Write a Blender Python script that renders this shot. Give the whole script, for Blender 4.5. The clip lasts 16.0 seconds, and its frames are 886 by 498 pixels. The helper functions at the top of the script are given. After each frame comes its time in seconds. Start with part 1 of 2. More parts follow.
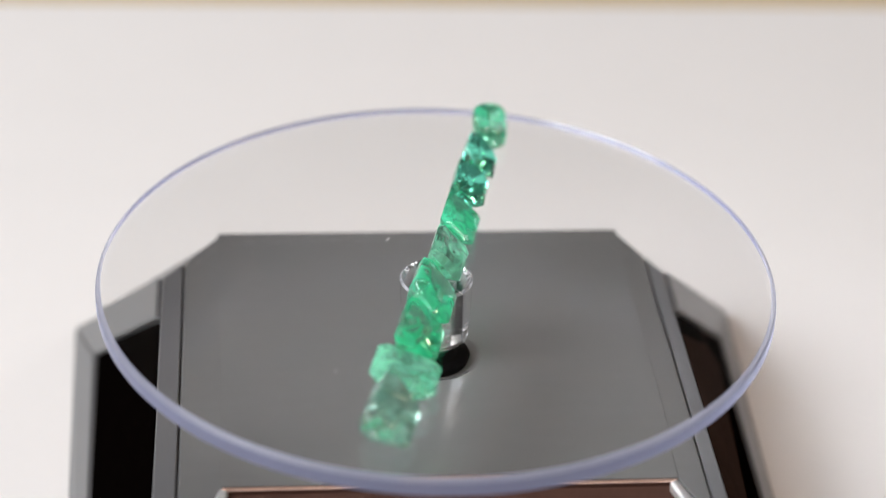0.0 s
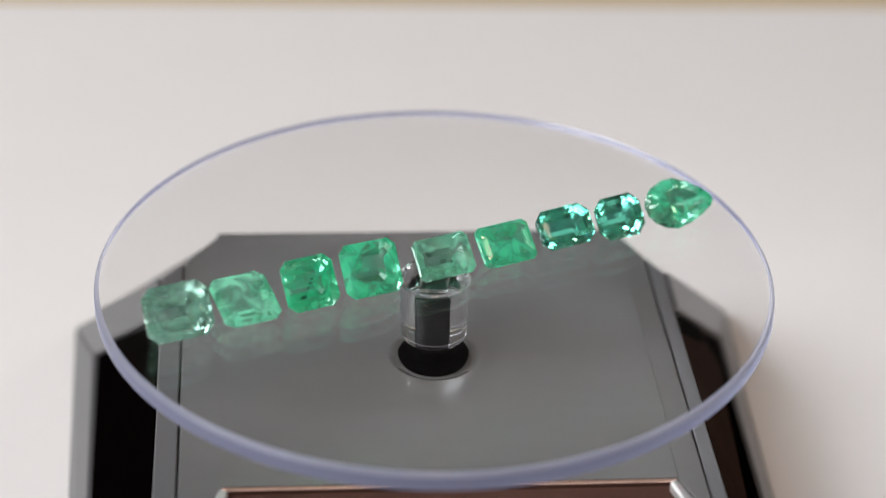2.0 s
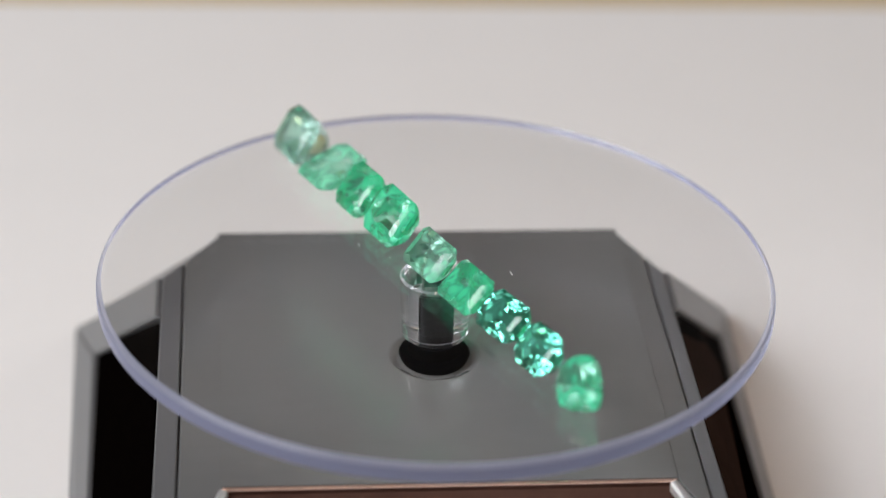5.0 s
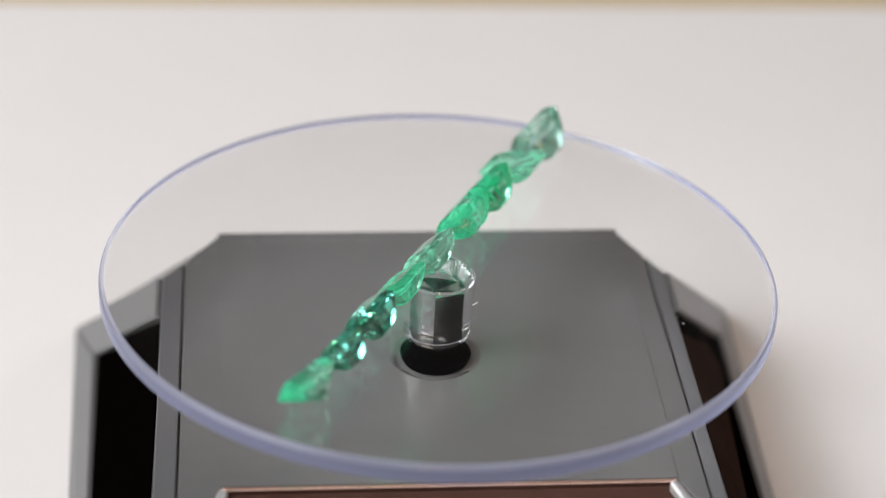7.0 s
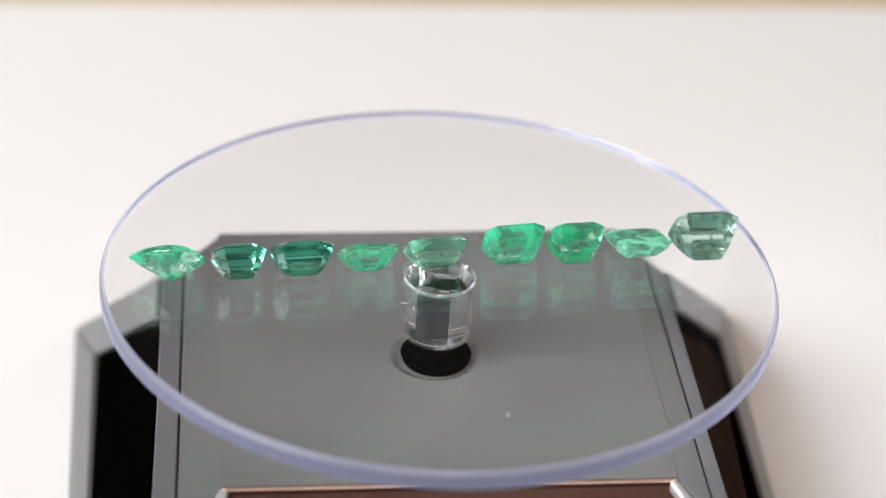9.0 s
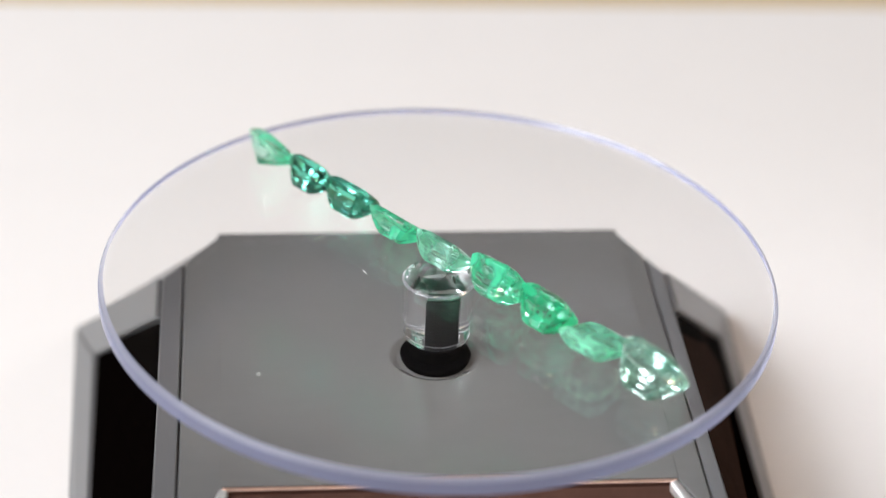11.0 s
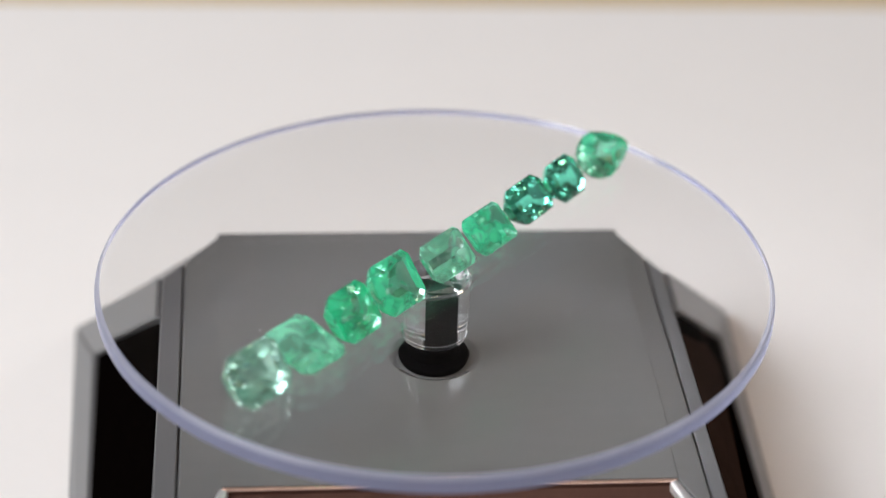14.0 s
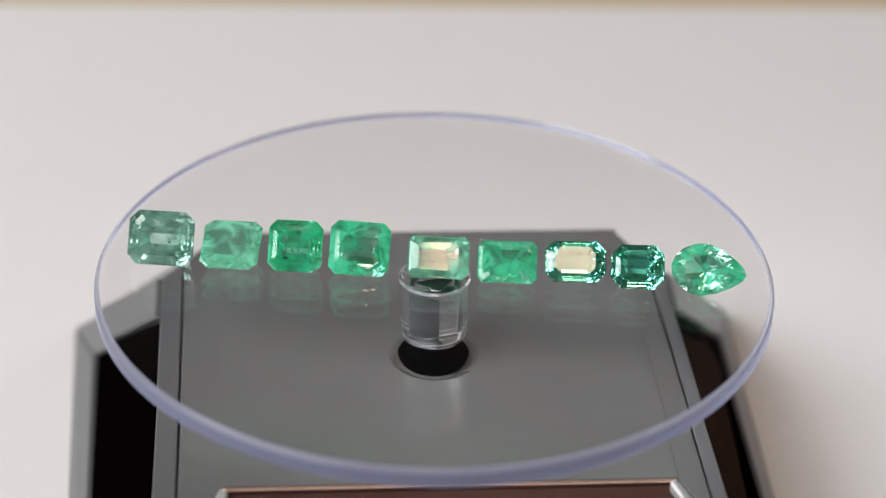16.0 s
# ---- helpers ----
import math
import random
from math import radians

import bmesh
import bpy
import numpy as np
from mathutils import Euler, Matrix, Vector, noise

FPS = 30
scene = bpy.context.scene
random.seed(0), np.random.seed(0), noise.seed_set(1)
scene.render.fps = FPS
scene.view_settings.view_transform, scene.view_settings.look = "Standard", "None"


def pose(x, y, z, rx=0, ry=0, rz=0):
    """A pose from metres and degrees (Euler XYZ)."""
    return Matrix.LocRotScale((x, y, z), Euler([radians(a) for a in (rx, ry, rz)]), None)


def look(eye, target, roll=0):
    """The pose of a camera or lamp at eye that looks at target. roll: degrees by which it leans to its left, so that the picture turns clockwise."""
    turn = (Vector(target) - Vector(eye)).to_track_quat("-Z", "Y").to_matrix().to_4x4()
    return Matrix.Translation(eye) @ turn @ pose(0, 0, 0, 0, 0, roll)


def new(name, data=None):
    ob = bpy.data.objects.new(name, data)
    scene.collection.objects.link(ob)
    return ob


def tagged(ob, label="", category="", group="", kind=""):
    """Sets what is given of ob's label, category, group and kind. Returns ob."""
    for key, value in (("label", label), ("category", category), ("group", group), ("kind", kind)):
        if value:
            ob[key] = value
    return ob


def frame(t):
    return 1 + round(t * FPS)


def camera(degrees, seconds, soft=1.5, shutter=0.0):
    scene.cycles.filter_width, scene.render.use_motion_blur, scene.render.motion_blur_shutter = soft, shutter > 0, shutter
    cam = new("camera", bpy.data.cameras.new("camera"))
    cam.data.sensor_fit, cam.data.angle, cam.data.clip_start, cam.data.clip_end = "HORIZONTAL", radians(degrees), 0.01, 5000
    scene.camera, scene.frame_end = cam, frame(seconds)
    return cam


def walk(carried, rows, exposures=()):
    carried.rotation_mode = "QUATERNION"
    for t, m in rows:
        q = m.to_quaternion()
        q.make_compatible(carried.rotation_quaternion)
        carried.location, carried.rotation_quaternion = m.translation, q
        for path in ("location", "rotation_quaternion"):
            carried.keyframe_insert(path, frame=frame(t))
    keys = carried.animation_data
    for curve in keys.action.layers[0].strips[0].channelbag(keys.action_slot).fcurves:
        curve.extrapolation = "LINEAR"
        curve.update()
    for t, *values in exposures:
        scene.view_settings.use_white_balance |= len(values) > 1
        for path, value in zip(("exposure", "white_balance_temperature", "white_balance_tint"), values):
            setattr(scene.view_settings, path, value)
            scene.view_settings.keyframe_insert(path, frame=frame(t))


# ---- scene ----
MM = 0.001

# ---------------------------------------------------------------- camera
EYE = Vector((0.0, -256.4, 156.8)) * MM
cam = camera(22.19, 16.0, soft=1.25)
cam.data.dof.use_dof = True
cam.data.dof.focus_distance = 0.298
cam.data.dof.aperture_fstop = 11.5
VIEW = Matrix.Translation(EYE) @ pose(0, 0, 0, 90 - 30.986, 0, -0.132) @ pose(0, 0, 0, 0, 0, 2.223)
EXPOSURES = [(t, e - 0.25) for t, e in ((0.0, 0.08), (0.5, 0.03), (1.5, -0.06), (2.5, -0.16), (4.0, -0.21), (6.3, -0.12), (7.0, 0.0), (8.0, 0.19), (9.0, 0.27), (11.5, 0.25), (12.5, 0.20), (14.0, 0.03), (15.0, -0.05), (16.0, -0.17))]
walk(cam, [(0.0, VIEW), (16.0, VIEW)], EXPOSURES)

# ---------------------------------------------------------------- the turning of the plate
PERIOD = 12.97          # seconds for one turn, clockwise seen from above
LEAN = 1.0              # the plate's axis leans by this, in degrees
AXIS = 0.45             # the spindle itself leans towards the viewer by this
SINK = 0.25 * MM
LEAN_TO = -110.1        # towards this direction at the start
PIVOT = 23.1 * MM       # depth of the pivot below the plate's top
PLATE_R, PLATE_T = 45.0 * MM, 2.45 * MM
SOCKET = -37.8           # turn of the square socket and peg at the start
TABLE_Z = -43.0 * MM
BASE_Z = -15.4 * MM


def turning(t):
    """The pose of the plate's space at t seconds; its top centre is the origin."""
    d = radians(LEAN_TO)
    tilt = Matrix.Rotation(radians(LEAN), 4, Vector((-math.sin(d), math.cos(d), 0)))
    lean = Matrix.Translation((0, 0, -PIVOT)) @ tilt @ Matrix.Translation((0, 0, PIVOT))
    axis = Matrix.Translation((0, 0, -SINK)) @ Matrix.Rotation(radians(AXIS), 4, "X")
    return axis @ Matrix.Rotation(-2 * math.pi * t / PERIOD, 4, "Z") @ lean


TIMES = [i * 0.25 for i in range(65)]

# ---------------------------------------------------------------- light
world = bpy.data.worlds.new("sky")
scene.world = world
world.use_nodes = True
wn = world.node_tree.nodes
sky = wn.new("ShaderNodeTexSky")
sky.sky_type, sky.sun_disc = "NISHITA", False
sky.sun_elevation, sky.sun_rotation = radians(40), radians(200)
world.node_tree.links.new(sky.outputs[0], wn["Background"].inputs[0])
wn["Background"].inputs[1].default_value = 0.1


def area(name, m, sx, sy, watts, colour):
    data = bpy.data.lights.new(name, "AREA")
    data.shape, data.size, data.size_y, data.energy, data.color = "RECTANGLE", sx, sy, watts, colour
    ob = new(name, data)
    ob.matrix_basis = m
    return ob


# daylight in the two windows, and a warm lamp under the ceiling
area("window_light", look((-0.82, -0.435, 0.722), (0, 0.0, 0.0)), 0.90, 0.55, 22.5, (0.93, 0.96, 1.0))
area("window_light", look((1.46, 0.02, 1.22), (0, 0.0, 0.0)), 0.56, 0.42, 4.6, (1.0, 0.95, 0.91))
LAMP_X, LAMP_Y, LAMP_SIZE = 0.0, -0.95, 0.40
area("ceiling_lamp_light", look((LAMP_X, LAMP_Y, 1.66), (LAMP_X, LAMP_Y, 0)), LAMP_SIZE, LAMP_SIZE, 9.0, (1.0, 0.68, 0.49))


# ---------------------------------------------------------------- materials
def material(name, colour, rough=0.5, metal=0.0, trans=0.0, ior=1.45, vary=0.0, scale=200.0, bump=0.0, coat=0.0, stretch=(1, 1, 1), spec=0.5, fine=9.0, wear=0.2):
    m = bpy.data.materials.new(name)
    m.use_nodes = True
    nodes, links = m.node_tree.nodes, m.node_tree.links
    b = nodes["Principled BSDF"]
    b.inputs["Base Color"].default_value = (*colour, 1)
    b.inputs["Roughness"].default_value = rough
    b.inputs["Metallic"].default_value = metal
    b.inputs["Transmission Weight"].default_value = trans
    b.inputs["IOR"].default_value = ior
    b.inputs["Coat Weight"].default_value = coat
    b.inputs["Specular IOR Level"].default_value = spec
    if vary or bump:
        co, mp, n1, n2 = (nodes.new("ShaderNode" + k) for k in ("TexCoord", "Mapping", "TexNoise", "TexNoise"))
        mp.inputs["Scale"].default_value = stretch
        links.new(co.outputs["Object"], mp.inputs[0])
        n1.inputs["Scale"].default_value, n2.inputs["Scale"].default_value = scale, scale * fine
        n1.inputs["Detail"].default_value = 4
        links.new(mp.outputs[0], n1.inputs[0]), links.new(mp.outputs[0], n2.inputs[0])
        mix = nodes.new("ShaderNodeMath")
        mix.operation = "MULTIPLY_ADD"
        mix.inputs[1].default_value = 0.6
        links.new(n1.outputs[0], mix.inputs[0])
        half = nodes.new("ShaderNodeMath")
        half.operation, half.inputs[1].default_value = "MULTIPLY", 0.4
        links.new(n2.outputs[0], half.inputs[0]), links.new(half.outputs[0], mix.inputs[2])
        ramp = nodes.new("ShaderNodeValToRGB")
        ramp.color_ramp.elements[0].position, ramp.color_ramp.elements[1].position = 0.1, 0.9
        ramp.color_ramp.elements[0].color = (*[c * (1 - vary) for c in colour], 1)
        ramp.color_ramp.elements[1].color = (*[min(1, c * (1 + vary)) for c in colour], 1)
        links.new(mix.outputs[0], ramp.inputs[0]), links.new(ramp.outputs[0], b.inputs["Base Color"])
        rr = nodes.new("ShaderNodeMapRange")
        rr.inputs[3].default_value, rr.inputs[4].default_value = rough * (1 - wear), min(1, rough * (1 + wear))
        links.new(mix.outputs[0], rr.inputs[0]), links.new(rr.outputs[0], b.inputs["Roughness"])
        if bump:
            bp = nodes.new("ShaderNodeBump")
            bp.inputs["Strength"].default_value, bp.inputs["Distance"].default_value = bump, 0.0002
            links.new(mix.outputs[0], bp.inputs["Height"]), links.new(bp.outputs[0], b.inputs["Normal"])
    return m


PAPER = material("white_paper", (0.80, 0.79, 0.78), 0.75, vary=0.02, scale=60, bump=0.05)
WOOD = material("tan_wood", (0.60, 0.47, 0.28), 0.5, vary=0.15, scale=8, stretch=(1, 12, 12), bump=0.1)
# unseen walls: dark ones dim the metal's reflections, light ones brighten the gems
WALL = material("dim_surround", (0.06, 0.055, 0.052), 0.9, vary=0.03, scale=3, bump=0.1)
LIGHT_WALL = material("bright_surround", (0.42, 0.41, 0.39), 0.9, vary=0.03, scale=3, bump=0.1)
CEILING = material("ceiling_paint", (0.55, 0.50, 0.45), 0.9, vary=0.02, scale=3)
FLOOR = material("floor_boards", (0.30, 0.20, 0.12), 0.5, vary=0.2, scale=3, stretch=(1, 10, 1))
SILVER = material("brushed_silver", (0.205, 0.208, 0.208), 0.24, metal=0.5, vary=0.07, scale=45, stretch=(0.25, 1, 1), fine=14.0, bump=0.02, wear=0.25)
CASE = material("grey_case", (0.142, 0.145, 0.150), 0.32, metal=0.3, vary=0.05, scale=150, bump=0.05)
EDGE = material("polished_edge", (0.90, 0.90, 0.90), 0.45, metal=0.9, vary=0.03, scale=200)
COPPER = material("copper_edge", (0.90, 0.64, 0.54), 0.15, metal=0.9, vary=0.04, scale=200)
# same film both sides; black left, brown right: reflected tone put in colour
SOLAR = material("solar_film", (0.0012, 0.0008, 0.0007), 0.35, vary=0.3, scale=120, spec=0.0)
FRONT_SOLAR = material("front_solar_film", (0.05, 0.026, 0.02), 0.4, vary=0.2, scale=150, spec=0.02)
SOLAR_RIGHT = material("right_solar_film", (0.030, 0.018, 0.014), 0.3, vary=0.3, scale=120, spec=0.0)
BLACK = material("black_plastic", (0.0012, 0.0012, 0.0015), 0.12, vary=0.2, scale=300, spec=0.0)
GROOVE = material("dark_groove", (0.02, 0.02, 0.02), 0.7)
ACRYLIC = material("clear_acrylic", (1.0, 1.0, 1.0), 0.0, trans=1.0, ior=1.49)
DUST = material("pale_dust", (0.8, 0.8, 0.8), 0.8, vary=0.1, scale=500)


def milky_acrylic(name, tint, rough, glow, share, ior=1.49):
    """Acrylic with diffuse and translucent glow mixed in, for scatter and painted highlights."""
    m = material(name, tint, rough, trans=1.0, ior=ior)
    nodes, links = m.node_tree.nodes, m.node_tree.links
    d, tr, half, x = (nodes.new("ShaderNode" + k) for k in ("BsdfDiffuse", "BsdfTranslucent", "MixShader", "MixShader"))
    d.inputs[0].default_value = tr.inputs[0].default_value = (*glow, 1)
    half.inputs[0].default_value = 0.55
    links.new(d.outputs[0], half.inputs[1]), links.new(tr.outputs[0], half.inputs[2])
    x.inputs[0].default_value = share
    out = nodes["Material Output"]
    links.new(nodes["Principled BSDF"].outputs[0], x.inputs[1]), links.new(half.outputs[0], x.inputs[2]), links.new(x.outputs[0], out.inputs[0])
    return m


# lavender stands in for edge glow; the paler top carries a painted highlight
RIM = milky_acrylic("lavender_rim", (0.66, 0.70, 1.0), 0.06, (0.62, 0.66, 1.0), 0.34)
RIM_SHEEN = milky_acrylic("rim_highlight", (0.94, 0.95, 1.0), 0.10, (0.74, 0.78, 1.0), 0.42)
POST = milky_acrylic("pale_acrylic", (0.98, 0.99, 1.0), 0.0, (0.80, 0.86, 1.0), 0.002, 1.37)
# whiter mix that paints bright reflections on the post's bevel and chamfers
POST_GLINT = milky_acrylic("glint_acrylic", (0.97, 0.98, 1.0), 0.05, (0.86, 0.90, 1.0), 0.22, 1.37)


def gem_material(name, tint, body, cloud, ior=1.58, zone=0.0):
    """Emerald: tinted glass whose colour lies in zones, with milky inclusions that gather in clouds and veils."""
    m = bpy.data.materials.new(name)
    m.use_nodes = True
    nodes, links = m.node_tree.nodes, m.node_tree.links
    b = nodes["Principled BSDF"]
    b.inputs["Roughness"].default_value = 0.0
    b.inputs["Transmission Weight"].default_value = 1.0
    b.inputs["IOR"].default_value = ior
    co, info, shift, n1, n2, n3 = (nodes.new("ShaderNode" + k) for k in ("TexCoord", "ObjectInfo", "VectorMath", "TexNoise", "TexNoise", "TexNoise"))
    shift.operation = "ADD"
    links.new(co.outputs["Object"], shift.inputs[0]), links.new(info.outputs["Random"], shift.inputs[1])
    for n, scale, detail, warp in ((n1, 200, 0, 0.5), (n2, 420, 1, 0.8), (n3, 230, 0, 0.3)):
        links.new(shift.outputs[0], n.inputs[0])
        n.inputs["Scale"].default_value, n.inputs["Detail"].default_value, n.inputs["Distortion"].default_value = scale, detail, warp
    # colour zones: pale to full tint
    zr = nodes.new("ShaderNodeMapRange")
    zr.inputs[1].default_value, zr.inputs[2].default_value = 0.33, 0.67
    links.new(n3.outputs[0], zr.inputs[0])
    mix = nodes.new("ShaderNodeMix")
    mix.data_type = "RGBA"
    mix.inputs[6].default_value = (*tint, 1)
    mix.inputs[7].default_value = (*[c + (1 - c) * zone for c in tint], 1)
    links.new(zr.outputs[0], mix.inputs[0]), links.new(mix.outputs[2], b.inputs["Base Color"])
    mul = nodes.new("ShaderNodeMath")
    mul.operation = "MULTIPLY"
    links.new(n1.outputs[0], mul.inputs[0]), links.new(n2.outputs[0], mul.inputs[1])
    mr = nodes.new("ShaderNodeMapRange")
    mr.interpolation_type = zr.interpolation_type = "SMOOTHSTEP"
    mr.inputs[1].default_value, mr.inputs[2].default_value = 0.17, 0.38
    mr.inputs[3].default_value, mr.inputs[4].default_value = cloud * 0.25, min(1, cloud * 2.6)
    links.new(mul.outputs[0], mr.inputs[0])
    t, d, x1, x2 = (nodes.new("ShaderNode" + k) for k in ("BsdfTranslucent", "BsdfDiffuse", "MixShader", "MixShader"))
    t.inputs[0].default_value = d.inputs[0].default_value = (*body, 1)
    x1.inputs[0].default_value = 0.35
    links.new(t.outputs[0], x1.inputs[1]), links.new(d.outputs[0], x1.inputs[2])
    links.new(mr.outputs[0], x2.inputs[0])
    links.new(b.outputs[0], x2.inputs[1]), links.new(x1.outputs[0], x2.inputs[2])
    links.new(x2.outputs[0], nodes["Material Output"].inputs[0])
    return m


# ---------------------------------------------------------------- mesh helpers
def part(name, bm, mat, parent=None, label=""):
    me = bpy.data.meshes.new(name)
    bmesh.ops.recalc_face_normals(bm, faces=bm.faces[:])
    bm.to_mesh(me)
    bm.free()
    for one in (mat if isinstance(mat, (list, tuple)) else [mat]):
        me.materials.append(one)
    ob = new(name, me)
    if parent:
        ob.parent = parent
    if label:
        ob["label"] = label
    return ob


def prism(bm, poly, z0, z1, top=None, mat=0):
    """A solid between a polygon at z0 and one (the same unless given) at z1."""
    lo = [bm.verts.new((x, y, z0)) for x, y in poly]
    hi = [bm.verts.new((x, y, z1)) for x, y in (top or poly)]
    fs = [bm.faces.new(lo[::-1]), bm.faces.new(hi)]
    n = len(lo)
    fs += [bm.faces.new((lo[i], lo[(i + 1) % n], hi[(i + 1) % n], hi[i])) for i in range(n)]
    for f in fs:
        f.material_index = mat
    return fs


def box(bm, x0, x1, y0, y1, z0, z1):
    return prism(bm, [(x0, y0), (x1, y0), (x1, y1), (x0, y1)], z0, z1)


def slab(bm, quad, down, up):
    """A plate over a planar quad (list of Vectors), from down below it to up above it along its normal."""
    n = (quad[1] - quad[0]).cross(quad[2] - quad[1]).normalized()
    if n.z < 0:
        n = -n
    lo = [bm.verts.new(v - n * down) for v in quad]
    hi = [bm.verts.new(v + n * up) for v in quad]
    bm.faces.new(lo[::-1]), bm.faces.new(hi)
    k = len(quad)
    for i in range(k):
        bm.faces.new((lo[i], lo[(i + 1) % k], hi[(i + 1) % k], hi[i]))


def bevel(ob, width, segments=2):
    mod = ob.modifiers.new("bevel", "BEVEL")
    mod.width, mod.segments, mod.limit_method, mod.angle_limit = width, segments, "ANGLE", radians(25)
    return ob


def lathe(bm, rings, n=96, mats=None, closed=True):
    """Rings of (radius, z), joined in turn and, if closed, back to the first."""
    loops = [[bm.verts.new((r * math.cos(2 * math.pi * i / n), r * math.sin(2 * math.pi * i / n), z)) for i in range(n)] for r, z in rings]
    count = len(rings) if closed else len(rings) - 1
    for k in range(count):
        a, b = loops[k], loops[(k + 1) % len(rings)]
        for i in range(n):
            f = bm.faces.new((a[i], a[(i + 1) % n], b[(i + 1) % n], b[i]))
            f.material_index = mats[k] if mats else 0
    return loops


# ---------------------------------------------------------------- the room and the table
def pierced(name, x0, x1, y0, y1, lo, hi, f, c, w):
    """A side wall between x0 and x1 with a window opening from y0 to y1 and lo to hi."""
    bm = bmesh.new()
    box(bm, x0, x1, -w, y0, f, c), box(bm, x0, x1, y1, w, f, c)
    box(bm, x0, x1, y0, y1, f, lo), box(bm, x0, x1, y0, y1, hi, c)
    tagged(part(name, bm, LIGHT_WALL), "unseen light wall with a window opening, brightens the gems", "wall", kind="structure")


def room():
    w, f, c, t = 1.5, -0.78, 1.72, 0.1
    bm = bmesh.new()
    box(bm, -w - t, w + t, -w - t, w + t, f - t, f)
    tagged(part("floor", bm, FLOOR), "brown wooden floor boards under the table", "floor", kind="structure")
    bm = bmesh.new()
    box(bm, -w - t, w + t, -w - t, w + t, c, c + t)
    tagged(part("ceiling", bm, CEILING), "plain warm beige painted ceiling", "ceiling", kind="structure")
    # added out of view, dark so that the metal top reflects little
    for name, y0, y1 in (("wall_north", w, w + t), ("wall_south", -w - t, -w)):
        bm = bmesh.new()
        box(bm, -w - t, w + t, y0, y1, f, c)
        tagged(part(name, bm, WALL), "unseen room wall, dark to keep reflections dim", "wall", kind="structure")
    pierced("wall_west", -0.98, -0.88, -0.92, 0.05, 0.40, 1.12, f, c, w)
    pierced("wall_east", w, w + t, -0.32, 0.36, 0.96, 1.48, f, c, w)


def ceiling_lamp():
    th = new("ceiling_lamp")
    tagged(th, "flat square ceiling lamp in a polished metal tray", "lamp")
    th.location = (LAMP_X, LAMP_Y, 1.72)
    h = LAMP_SIZE / 2
    bm = bmesh.new()
    box(bm, -h - 0.02, h + 0.02, -h - 0.02, h + 0.02, -0.03, 0.0)
    part("tray", bm, EDGE, th)
    for x0, x1, y0, y1 in ((-h - 0.02, -h, -h - 0.02, h + 0.02), (h, h + 0.02, -h - 0.02, h + 0.02), (-h, h, -h - 0.02, -h), (-h, h, h, h + 0.02)):
        bm = bmesh.new()
        box(bm, x0, x1, y0, y1, -0.065, -0.03)
        part("rim", bm, EDGE, th)


def table():
    bm = bmesh.new()
    box(bm, -0.75, 0.75, -0.6, 0.6, TABLE_Z - 0.032, TABLE_Z - 0.002)
    top = bevel(part("tabletop", bm, WOOD), 0.002)
    th = new("table")
    tagged(th, "tan wooden table under a white sheet", "table")
    th.location = (0, 0, -0.78)
    top.parent = th
    top.location = (0, 0, 0.78)
    for x in (-0.7, 0.7):
        for y in (-0.55, 0.55):
            bm = bmesh.new()
            box(bm, x - 0.025, x + 0.025, y - 0.025, y + 0.025, 0, 0.78 + TABLE_Z - 0.032)
            part("leg", bm, WOOD, th)
    bm = bmesh.new()
    box(bm, -0.4, 0.4, -0.42, 0.1758, TABLE_Z - 0.002, TABLE_Z)
    sheet = bevel(part("white_sheet", bm, PAPER), 0.0008)
    sheet.matrix_basis = pose(0, 0, 0, 0, 0, 4.4)
    tagged(sheet, "matt white card sheet lying on the tan table", "sheet")


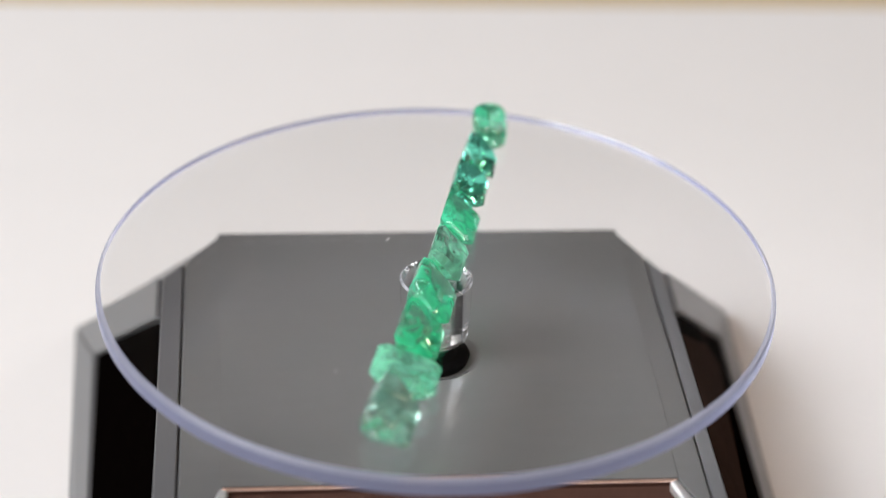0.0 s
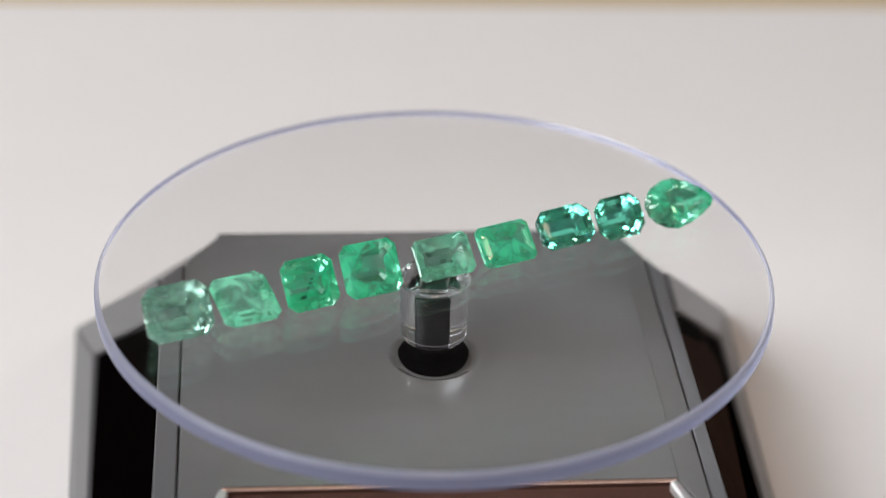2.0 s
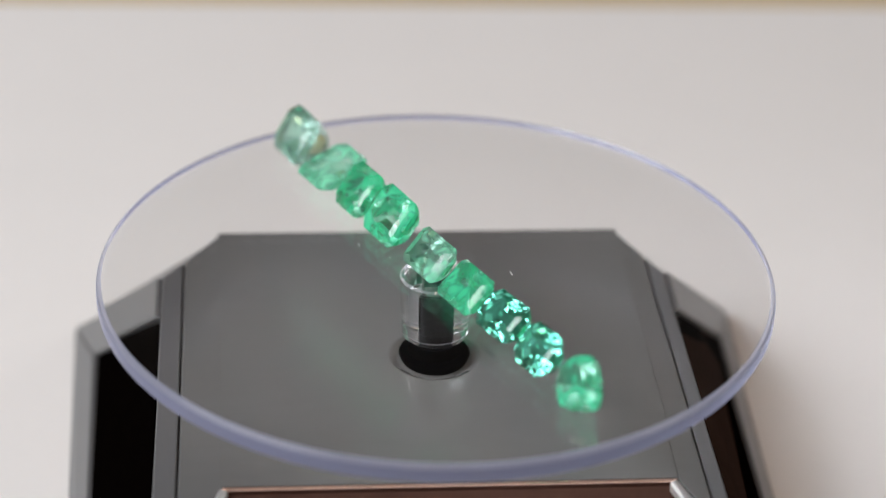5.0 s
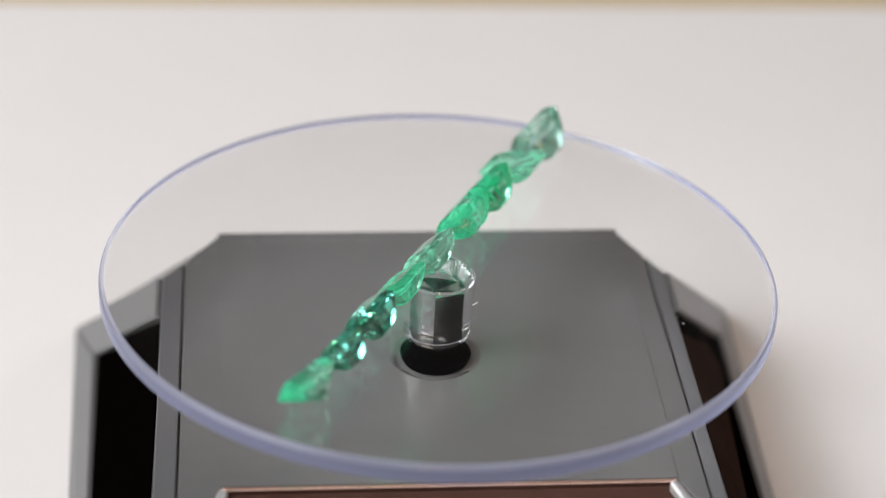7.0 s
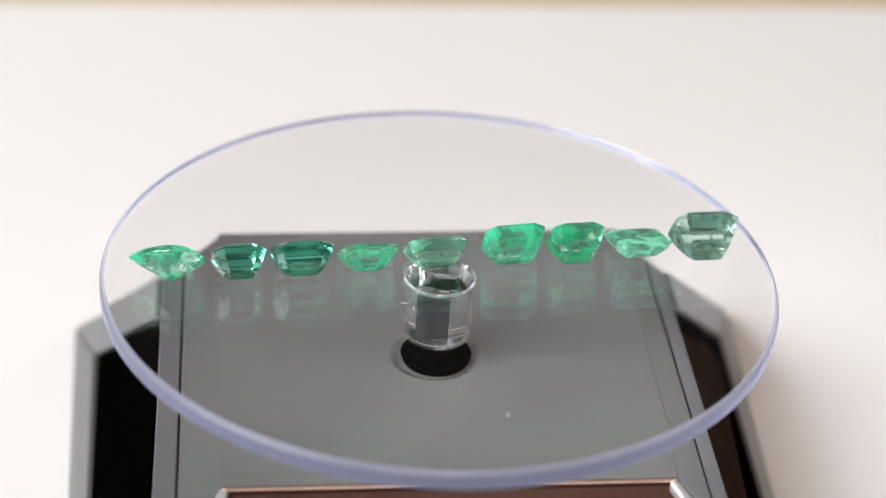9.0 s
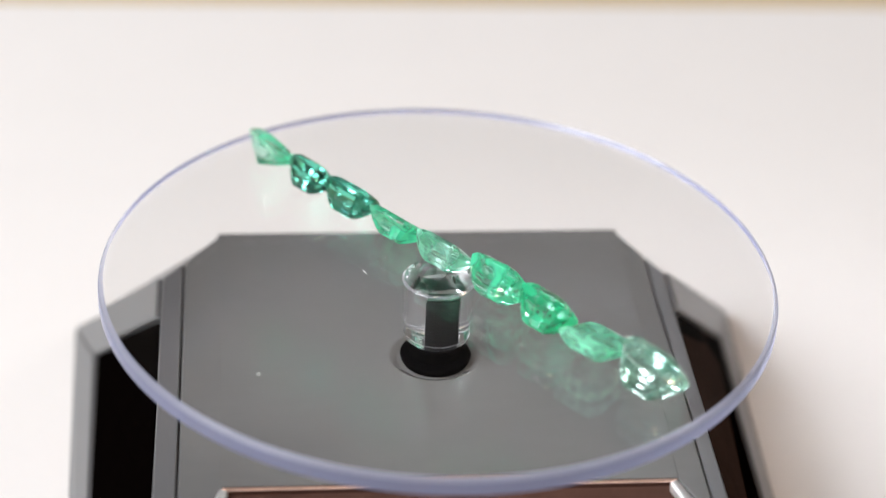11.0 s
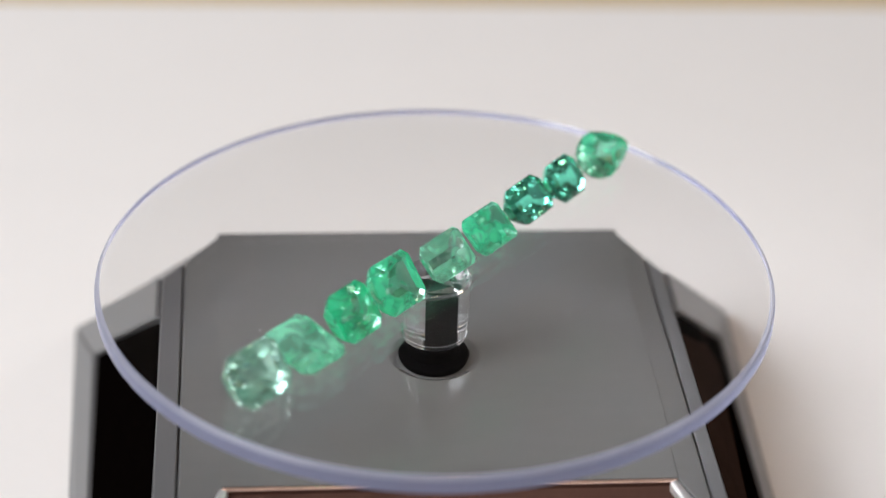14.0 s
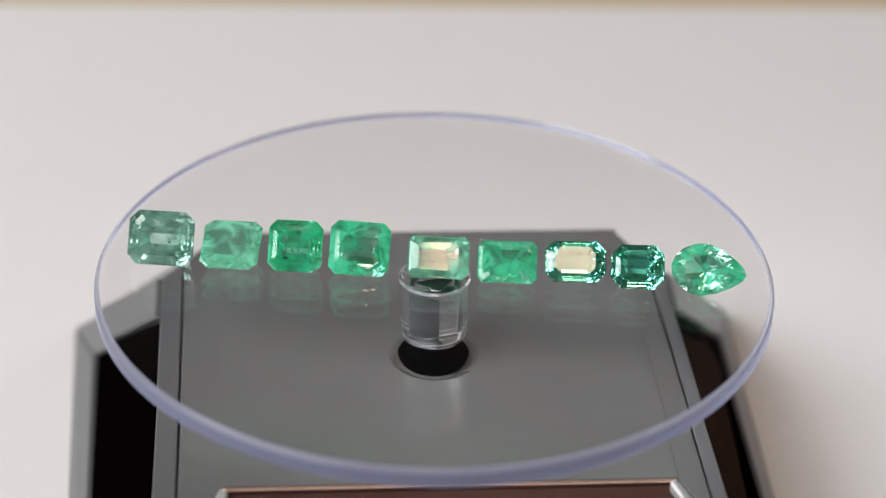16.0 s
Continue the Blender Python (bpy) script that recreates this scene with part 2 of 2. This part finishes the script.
# ---------------------------------------------------------------- the solar turntable's base
def turntable():
    base = new("solar_turntable")
    tagged(base, "grey pyramid-shaped solar turntable with dark brown panels on white sheet", "turntable")
    base.matrix_basis = pose(0, 0, BASE_Z, 0, 0, 5.5)
    k = MM
    H = (TABLE_Z - BASE_Z) / k + 0.6
    top = [(-36.6, -36.5), (-31.9, -36.2), (-28.8, -27.4), (29.2, -27.4), (32.3, -36.2), (34.7, -36.5), (34.7, 23), (30, 33.8), (-30, 33.8), (-36.6, 23)]
    bot = [(-47, -50), (-34, -49.8), (-30, -49.5), (30, -49.5), (34, -49.8), (47, -50), (50.6, 53), (49.6, 55), (-50, 55), (-51.2, 53)]
    bm = bmesh.new()
    prism(bm, [(x * k, y * k) for x, y in bot], H * k, -1.2 * k, [(x * k, y * k) for x, y in top])
    bevel(part("body", bm, CASE, base), 1.0 * k, 3)
    bm = bmesh.new()
    foot = [(x * k, y * k) for x, y in bot]
    prism(bm, foot, H * k - 0.6 * k, H * k)
    part("foot_rim", bm, BLACK, base)
    # top plate: middle field with a dished seat for the spindle, two strips beside it, each with a joint
    outline = [(-28.8, -27.4), (29.2, -27.4), (29.6, 33.6), (-29.6, 33.6)]
    angles = sorted([2 * math.pi * i / 96 for i in range(96)] + [math.atan2(y, x) % (2 * math.pi) for x, y in outline])
    rim = []
    for an in angles:
        c, sn = math.cos(an), math.sin(an)
        reach = []
        for (x0, y0), (x1, y1) in zip(outline, outline[1:] + outline[:1]):
            den = c * (y1 - y0) - sn * (x1 - x0)
            if abs(den) > 1e-9:
                d = (x0 * (y1 - y0) - y0 * (x1 - x0)) / den
                if d > 0:
                    reach.append(d)
        rim.append((min(reach) * c * k, min(reach) * sn * k))
    bm = bmesh.new()
    loops = [[bm.verts.new((x, y, -1.2 * k)) for x, y in rim], [bm.verts.new((x, y, 0)) for x, y in rim]]
    for r, z in ((6.35, 0), (6.1, -0.06), (5.1, -0.55), (4.2, -0.6), (4.2, -1.2)):
        loops.append([bm.verts.new((r * k * math.cos(an), r * k * math.sin(an), z * k)) for an in angles])
    for lo, hi in zip(loops, loops[1:] + loops[:1]):
        for i in range(len(angles)):
            j = (i + 1) % len(angles)
            bm.faces.new((lo[i], lo[j], hi[j], hi[i]))
    part("top_plate", bm, SILVER, base, "brushed silver-grey metal top plate with a dished spindle seat")
    for s in (-1, 1):
        first, joint, edge = (28.5, 34.25, 37.4) if s < 0 else (29.2, 32.75, 35.05)
        bm = bmesh.new()
        prism(bm, [(s * x * k, y * k) for x, y in ((first, -27.5), (first + 3.2, -36.2), (joint, -36.2), (joint, 26.4), (29.3, 33.5))], -2.2 * k, -0.06 * k)
        for v in bm.verts:
            v.co.z -= (abs(v.co.x) - 28.8 * k) * 0.07
        bevel(part("inner_strip", bm, SILVER, base), 0.28 * k, 3)
        bm = bmesh.new()
        prism(bm, [(s * x * k, y * k) for x, y in ((joint + 0.25, -36.3), (edge, -36.6), (edge, 22.2), (joint + 0.25, 26.4))], -2.6 * k, -0.6 * k)
        bevel(part("outer_strip", bm, CASE, base), 0.25 * k, 2)
        bm = bmesh.new()
        box(bm, s * joint * k, s * (joint + 0.25) * k, -36 * k, 26 * k, -1.4 * k, -1.1 * k)
        part("joint", bm, GROOVE, base)
    # the four sloping sides: dark panel in a raised frame
    V = lambda x, y, z: Vector((x * k, y * k, z * k))
    for s in (-1, 1):
        wide, near, taper = (52.4, 37.2, 0.038) if s < 0 else (51.8, 34.95, 0.036)
        P = lambda u, y: V(s * (near + (wide - near - (53 - y) * taper) * u), y, -1.2 + (H + 1.2) * u)
        quad = [P(0.03, -33), P(0.74, -40), P(0.74, 34), P(0.03, 12)]
        bm = bmesh.new()
        slab(bm, quad, 1.6 * k, 0.25 * k)
        # the two sides differ only by the reflection painted into the film
        part("solar_panel", bm, SOLAR if s < 0 else SOLAR_RIGHT, base, "dark brown-black solar cell panel")
        if s > 0:
            bm = bmesh.new()
            slab(bm, [P(0.43, -38), P(0.74, -40), P(0.74, 34), P(0.43, 22.5)], 0, 0.4 * k)
            part("panel_border", bm, SOLAR, base, "matt black border strip")
            bm = bmesh.new()
            slab(bm, [P(0.03, 7.5), P(0.43, 20), P(0.43, 24.5), P(0.03, 12)], 0, 0.4 * k)
            part("panel_border", bm, SOLAR, base, "matt black border strip")
        for name, q in (("frame_bottom", [P(0.74, -44), P(0.985, -48), P(0.985, 52), P(0.74, 34)]),
                        ("frame_end", [P(0.0, 12), P(0.74, 34), P(0.985, 52), P(0.0, 22.6)])):
            bm = bmesh.new()
            slab(bm, q, 1.6 * k, 1.0 * k)
            bevel(part(name, bm, CASE, base), 0.5 * k, 3)
    P = lambda x, u: V(x * (1 + 0.35 * u), -27.9 - 21.8 * u, -1.5 + (H + 1.5) * u)
    bm = bmesh.new()
    slab(bm, [P(-28.4, -0.01), P(-32, 0.85), P(32, 0.85), P(28.8, -0.01)], 0.5 * k, 0.7 * k)
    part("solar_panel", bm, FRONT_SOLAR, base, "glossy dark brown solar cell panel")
    # polished edge of the front pocket
    bm = bmesh.new()
    prism(bm, [(x * k, y * k) for x, y in ((-28.8, -27.42), (-28.6, -27.95), (29.0, -27.95), (29.2, -27.42))], -0.55 * k, -0.05 * k)
    bevel(part("edge_trim", bm, COPPER, base, "polished copper-toned metal edge"), 0.24 * k, 4)
    bm = bmesh.new()
    prism(bm, [(x * k, y * k) for x, y in ((-28.8, -27.5), (-28.6, -27.9), (29.0, -27.9), (29.2, -27.5))], -2.6 * k, -0.55 * k)
    part("panel_lip", bm, FRONT_SOLAR, base, "dark brown panel lip")
    for s in (-1, 1):
        bm = bmesh.new()
        prism(bm, [(s * x * k, y * k) for x, y in ((29.0, -27.5), (31.9, -36.0), (30.3, -36.3), (27.9, -28.2))], -1.6 * k, 0.05 * k)
        bevel(part("corner_trim", bm, EDGE, base, "polished bright metal corner"), 0.5 * k, 5)
    for ob in base.children:
        ob.data.transform(Matrix.Diagonal((1, 0.98, 1, 1)))
    # the black spindle: flange, neck and square peg, which turn
    bm = bmesh.new()
    lathe(bm, [(0.0001 * k, -16.0 * k), (4.3 * k, -16.0 * k), (4.7 * k, -15.3 * k), (4.85 * k, -14.8 * k), (4.7 * k, -14.5 * k), (3.6 * k, -14.3 * k), (3.4 * k, -12.5 * k), (0.0001 * k, -12.5 * k)], 64, closed=False)
    c, sn = 1.82 * k * math.cos(radians(SOCKET)), 1.82 * k * math.sin(radians(SOCKET))
    prism(bm, [(-c + sn, -sn - c), (c + sn, sn - c), (c - sn, sn + c), (-c - sn, -sn + c)], -12.5 * k, -4.6 * k)
    sp = part("spindle", bm, BLACK, base, "glossy black plastic spindle with square peg")
    return base, sp


# ---------------------------------------------------------------- the clear plate on its post
def display_plate():
    th = new("display_plate")
    tagged(th, "round clear acrylic display plate with lavender rim on clear post", "display plate")
    k, r, t = MM, PLATE_R, PLATE_T
    bm = bmesh.new()
    c, bow = 0.72 * k, [radians(18 * i) for i in range(6)]
    # material 2 on the top bevel holds the painted highlight
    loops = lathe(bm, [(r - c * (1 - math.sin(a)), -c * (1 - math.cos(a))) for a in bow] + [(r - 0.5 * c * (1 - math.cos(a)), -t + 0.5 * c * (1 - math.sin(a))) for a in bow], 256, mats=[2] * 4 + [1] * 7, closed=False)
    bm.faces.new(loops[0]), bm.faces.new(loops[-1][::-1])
    plate = part("plate", bm, [ACRYLIC, RIM, RIM_SHEEN], th, "clear acrylic disc with lavender-tinted rim")
    for f in plate.data.polygons:
        f.use_smooth = len(f.vertices) == 4
    plate.visible_shadow = False
    # fine scratches and specks of dust on the top face
    for x, y, ln, wd, a in ((-6.8, 7.3, 1.1, 0.09, 65), (-33.5, 3.0, 0.25, 0.2, 0), (-12.0, -24.0, 0.4, 0.05, 110)):
        bm = bmesh.new()
        slab(bm, [Matrix.Rotation(radians(a), 3, "Z") @ Vector((u * ln * k / 2, v * wd * k / 2, 0)) for u, v in ((-1, -0.6), (1, -1), (0.8, 1), (-1, 0.6))], 0, 0.02 * k)
        sp = part("scratch", bm, DUST, th)
        sp.location = (x * k, y * k, 0.004 * k)
    # post with a square socket from below
    bm = bmesh.new()
    n, R, z0, z1 = 64, 4.92 * k, -11.6 * k, -t - 0.02 * k
    rings = [(R - 0.3 * k, z1), (R, z1 - 0.3 * k), (R * 0.915, z0 + 0.9 * k), (R * 0.90, z0 + 0.65 * k), (R * 0.915, z0 + 0.5 * k), (R * 0.90, z0 + 0.15 * k), (R * 0.86, z0)]
    loops = lathe(bm, rings, n, mats=[1, 0, 1, 0, 0, 1], closed=False)
    bm.faces.new(loops[0])
    h, zt, sq = 1.95 * k, -4.2 * k, radians(SOCKET)
    inner = []
    for i in range(n):
        a = 2 * math.pi * i / n
        q = h / max(abs(math.cos(a)), abs(math.sin(a)))
        inner.append((q * math.cos(a + sq), q * math.sin(a + sq)))
    lo = [bm.verts.new((x, y, z0)) for x, y in inner]
    for i in range(n):
        bm.faces.new((loops[-1][i], loops[-1][(i + 1) % n], lo[(i + 1) % n], lo[i]))
    hi = [bm.verts.new((x, y, zt)) for x, y in inner]
    for i in range(n):
        bm.faces.new((lo[i], lo[(i + 1) % n], hi[(i + 1) % n], hi[i]))
    apex = bm.verts.new((0, 0, zt + 0.5 * k))
    for i in range(n):
        bm.faces.new((hi[i], hi[(i + 1) % n], apex))
    post = part("post", bm, [POST, POST_GLINT], th, "clear acrylic post with square socket")
    post.visible_shadow = False
    return th


# ---------------------------------------------------------------- gems
ROW = -2 * math.pi * 3.0 / PERIOD      # the turn at 3 s, when the row lies square to the view


def octagon(w, l, c):
    return [(-w + c, -l), (w - c, -l), (w, -l + c), (w, l - c), (w - c, l), (-w + c, l), (-w, l - c), (-w, -l + c)]


def step_cut(w, l, depth, cut, belly, table=0.66, crown=0.17):
    """Emerald cut: stepped crown, table, girdle and a stepped pavilion with a blunt keel, straight (belly 0) to round (1); the table's normal is +z, the girdle lies at z = 0."""
    w, l = w / 2, l / 2
    cr, pv = depth * crown, depth * (1 - crown)
    rings = [(table, table, cr), (table + (1 - table) * 0.5, table + (1 - table) * 0.5, cr * 0.68), (table + (1 - table) * 0.84, table + (1 - table) * 0.84, cr * 0.30), (1.0, 1.0, 0.0), (1.0, 1.0, -0.035 * depth),
             *[(a0 + (a1 - a0) * belly, b0 + (b1 - b0) * belly, -u * pv) for a0, a1, b0, b1, u in ((0.90, 1.0, 0.85, 1.0, 0.27), (0.74, 0.95, 0.62, 0.92, 0.56), (0.56, 0.80, 0.38, 0.72, 0.82), (0.44, 0.55, 0.18, 0.35, 0.97))]]
    bm = bmesh.new()
    loops = []
    for sw, sl, z in rings:
        loops.append([bm.verts.new((x, y, z)) for x, y in octagon(w * sw, l * sl, min(cut * min(sw, sl) ** 0.8, l * sl * 0.8))])
    bm.faces.new(loops[0])
    for a, b in zip(loops, loops[1:]):
        for i in range(8):
            bm.faces.new((a[i], b[i], b[(i + 1) % 8], a[(i + 1) % 8]))
    k0, k1 = bm.verts.new((-w * 0.36, 0, -pv)), bm.verts.new((w * 0.36, 0, -pv))
    e = loops[-1]
    bm.faces.new((e[0], k0, k1, e[1])), bm.faces.new((e[4], k1, k0, e[5]))
    bm.faces.new((e[1], k1, e[2])), bm.faces.new((e[2], k1, e[3])), bm.faces.new((e[3], k1, e[4]))
    bm.faces.new((e[5], k0, e[6])), bm.faces.new((e[6], k0, e[7])), bm.faces.new((e[7], k0, e[0]))
    return bm


def pear_cut(w, l, depth):
    """Pear with a flat table, kite facets and a faceted pavilion; its tip points to +x."""
    n = 16
    out = []
    for i in range(n):
        a = 2 * math.pi * i / n
        x, y = math.cos(a), math.sin(a)
        y *= 1 - 0.42 * max(0, x) ** 1.2
        x = x if x < 0 else x * 1.25
        out.append((x * w / 2.25 - w * 0.055, y * l / 2))
    bm = bmesh.new()
    cr, pv = 0.26 * depth, 0.74 * depth
    c0 = w * 0.06
    t = [bm.verts.new((x * 0.6 - c0 * 0.4, y * 0.6, cr)) for x, y in out]
    m = []
    for i, (x, y) in enumerate(out):
        x2, y2 = out[(i + 1) % n]
        m.append(bm.verts.new(((x + x2) / 2 * 0.83 - c0 * 0.2, (y + y2) / 2 * 0.83, cr * 0.6)))
    g = [bm.verts.new((x, y, 0)) for x, y in out]
    g2 = [bm.verts.new((x, y, -0.04 * depth)) for x, y in out]
    p = [bm.verts.new((x * 0.6 - c0 * 0.4, y * 0.6, -0.5 * pv)) for x, y in out]
    tip = bm.verts.new((-c0, 0, -pv))
    bm.faces.new(t)
    for i in range(n):
        j = (i + 1) % n
        bm.faces.new((t[i], m[i], t[j])), bm.faces.new((g[i], g[j], m[i]))
        bm.faces.new((t[j], m[i], g[j]))
        bm.faces.new((t[i], g[i], m[i]))
        bm.faces.new((g[i], g2[i], g2[j], g[j])), bm.faces.new((g2[i], p[i], p[j], g2[j])), bm.faces.new((p[i], tip, p[j]))
    return bm


GEMS = []


def gem(bm, mat, x, y, tilt, spin, label, roll=0.0):
    """Rests a gem on the plate: x along the row and y across it in mm, its table leaning by tilt to the side that faces the viewer at 3 s."""
    turn = Euler((radians(tilt), radians(roll), 0)).to_matrix().to_4x4()
    bm.transform(Matrix.Rotation(radians(spin), 4, "Z") @ turn)
    low = min(v.co.z for v in bm.verts)
    mid = [(min(v.co[i] for v in bm.verts) + max(v.co[i] for v in bm.verts)) / 2 for i in (0, 1)]
    bm.transform(Matrix.Translation((-mid[0], -mid[1], -low)))
    ob = part("emerald", bm, mat)
    tagged(ob, label, "gemstone", group="row of emeralds")
    local = Matrix.Rotation(-ROW, 4, "Z") @ Matrix.Translation((x * MM, y * MM, 0.00003))
    GEMS.append((ob, local))
    return ob


def inclusions(ob, mat, count, size, seed, label):
    """Tiny crystals under the table of a gem."""
    rng = random.Random(seed)
    co = [v.co.copy() for v in ob.data.vertices]
    mid = sum(co, Vector()) / len(co)
    for i in range(count):
        at = mid.lerp(rng.choice(co), rng.uniform(0.1, 0.6))
        bm = bmesh.new()
        r0 = size * rng.uniform(0.6, 1.3)
        bmesh.ops.create_icosphere(bm, subdivisions=1, radius=r0)
        bmesh.ops.scale(bm, vec=(rng.uniform(0.6, 1.8), 1.0, rng.uniform(0.5, 1.0)), verts=bm.verts[:])
        bit = part("inclusion", bm, mat, ob, label)
        bit.location = at


def emeralds():
    k = MM
    clear = gem_material("clear_emerald", (0.22, 1.0, 0.75), (0.16, 1.0, 0.70), 0.035)
    mint = gem_material("mint_emerald", (0.56, 1.0, 0.84), (0.55, 1.0, 0.82), 0.09, zone=0.6)
    cloudy = gem_material("cloudy_emerald", (0.30, 1.0, 0.72), (0.15, 1.0, 0.61), 0.28, zone=0.55)
    pale = gem_material("pale_emerald", (0.40, 1.0, 0.74), (0.42, 1.0, 0.75), 0.38, zone=0.55)
    deep = gem_material("deep_emerald", (0.20, 1.0, 0.68), (0.08, 1.0, 0.54), 0.18, zone=0.5)
    rows = (
        (8.78, 7.2, 5.93, 1.25, 0.15, mint, -36.34, 0.7, 55.6, -3.5, 0.0, "large pale mint square emerald resting on the clear plate"),
        (7.7, 8.4, 3.1, 1.05, 0.35, pale, -27.1, 0.1, 17, -1.5, 0.0, "cloudy light green square emerald resting on the clear plate"),
        (7.16, 6.86, 4.84, 1.0, 0.25, deep, -18.46, -0.25, 51.6, -1.7, 0.3, "mid green included square emerald resting on the clear plate"),
        (7.96, 7.17, 4.54, 0.95, 0.35, cloudy, -9.93, -0.63, 52.9, -1.5, 2.2, "large cloudy green square emerald resting on the clear plate"),
        (8.1, 5.7, 3.65, 0.7, 0.27, pale, 0.5, -1.3, 45.5, -2.0, 0.0, "rectangular light green emerald above the clear post"),
        (7.81, 5.82, 3.28, 0.65, 0.1, cloudy, 9.6, -1.85, 40.5, -2.0, -0.6, "rectangular cloudy green emerald with fine specks"),
        (8.08, 5.58, 4.32, 1.2, 0.32, clear, 18.48, -1.87, 43.2, -0.1, -0.6, "clear bluish green rectangular emerald with sharp steps"),
        (7.01, 5.88, 4.11, 1.3, 0.19, clear, 26.73, -2.21, 51.3, -0.4, -0.8, "small clear bluish green square emerald with sharp steps"),
    )
    made = []
    for w, l, d, c, belly, mat, x, y, tilt, spin, roll, label in rows:
        made.append(gem(step_cut(w * k, l * k, d * k, c * k, belly), mat, x, y, tilt, spin, label, roll))
    dark = material("dark_inclusion", (0.02, 0.06, 0.04), 0.6, vary=0.2, scale=900)
    bubble = material("pale_inclusion", (0.75, 0.85, 0.78), 0.5, vary=0.1, scale=900)
    inclusions(made[5], dark, 14, 0.10 * k, 3, "dark speck")
    inclusions(made[2], dark, 6, 0.22 * k, 5, "dark cloudy patch")
    inclusions(made[1], bubble, 4, 0.13 * k, 8, "pale bubble")
    inclusions(made[4], dark, 3, 0.18 * k, 11, "dark cloudy patch")
    inclusions(made[0], dark, 4, 0.2 * k, 14, "dark cloudy patch")
    gem(pear_cut(9.93 * k, 7.05 * k, 4.37 * k), cloudy, 36.0, -2.76, 50, -12.2, "pear-shaped green emerald near the plate's rim", 0.4)


room()
ceiling_lamp()
table()
BASE, SPINDLE = turntable()
PLATE = display_plate()
emeralds()


def motions():
    inv = BASE.matrix_basis.inverted()
    walk(PLATE, [(t, turning(t)) for t in TIMES])
    walk(SPINDLE, [(t, inv @ turning(t)) for t in TIMES])
    for ob, local in GEMS:
        walk(ob, [(t, turning(t) @ local) for t in TIMES])


motions()
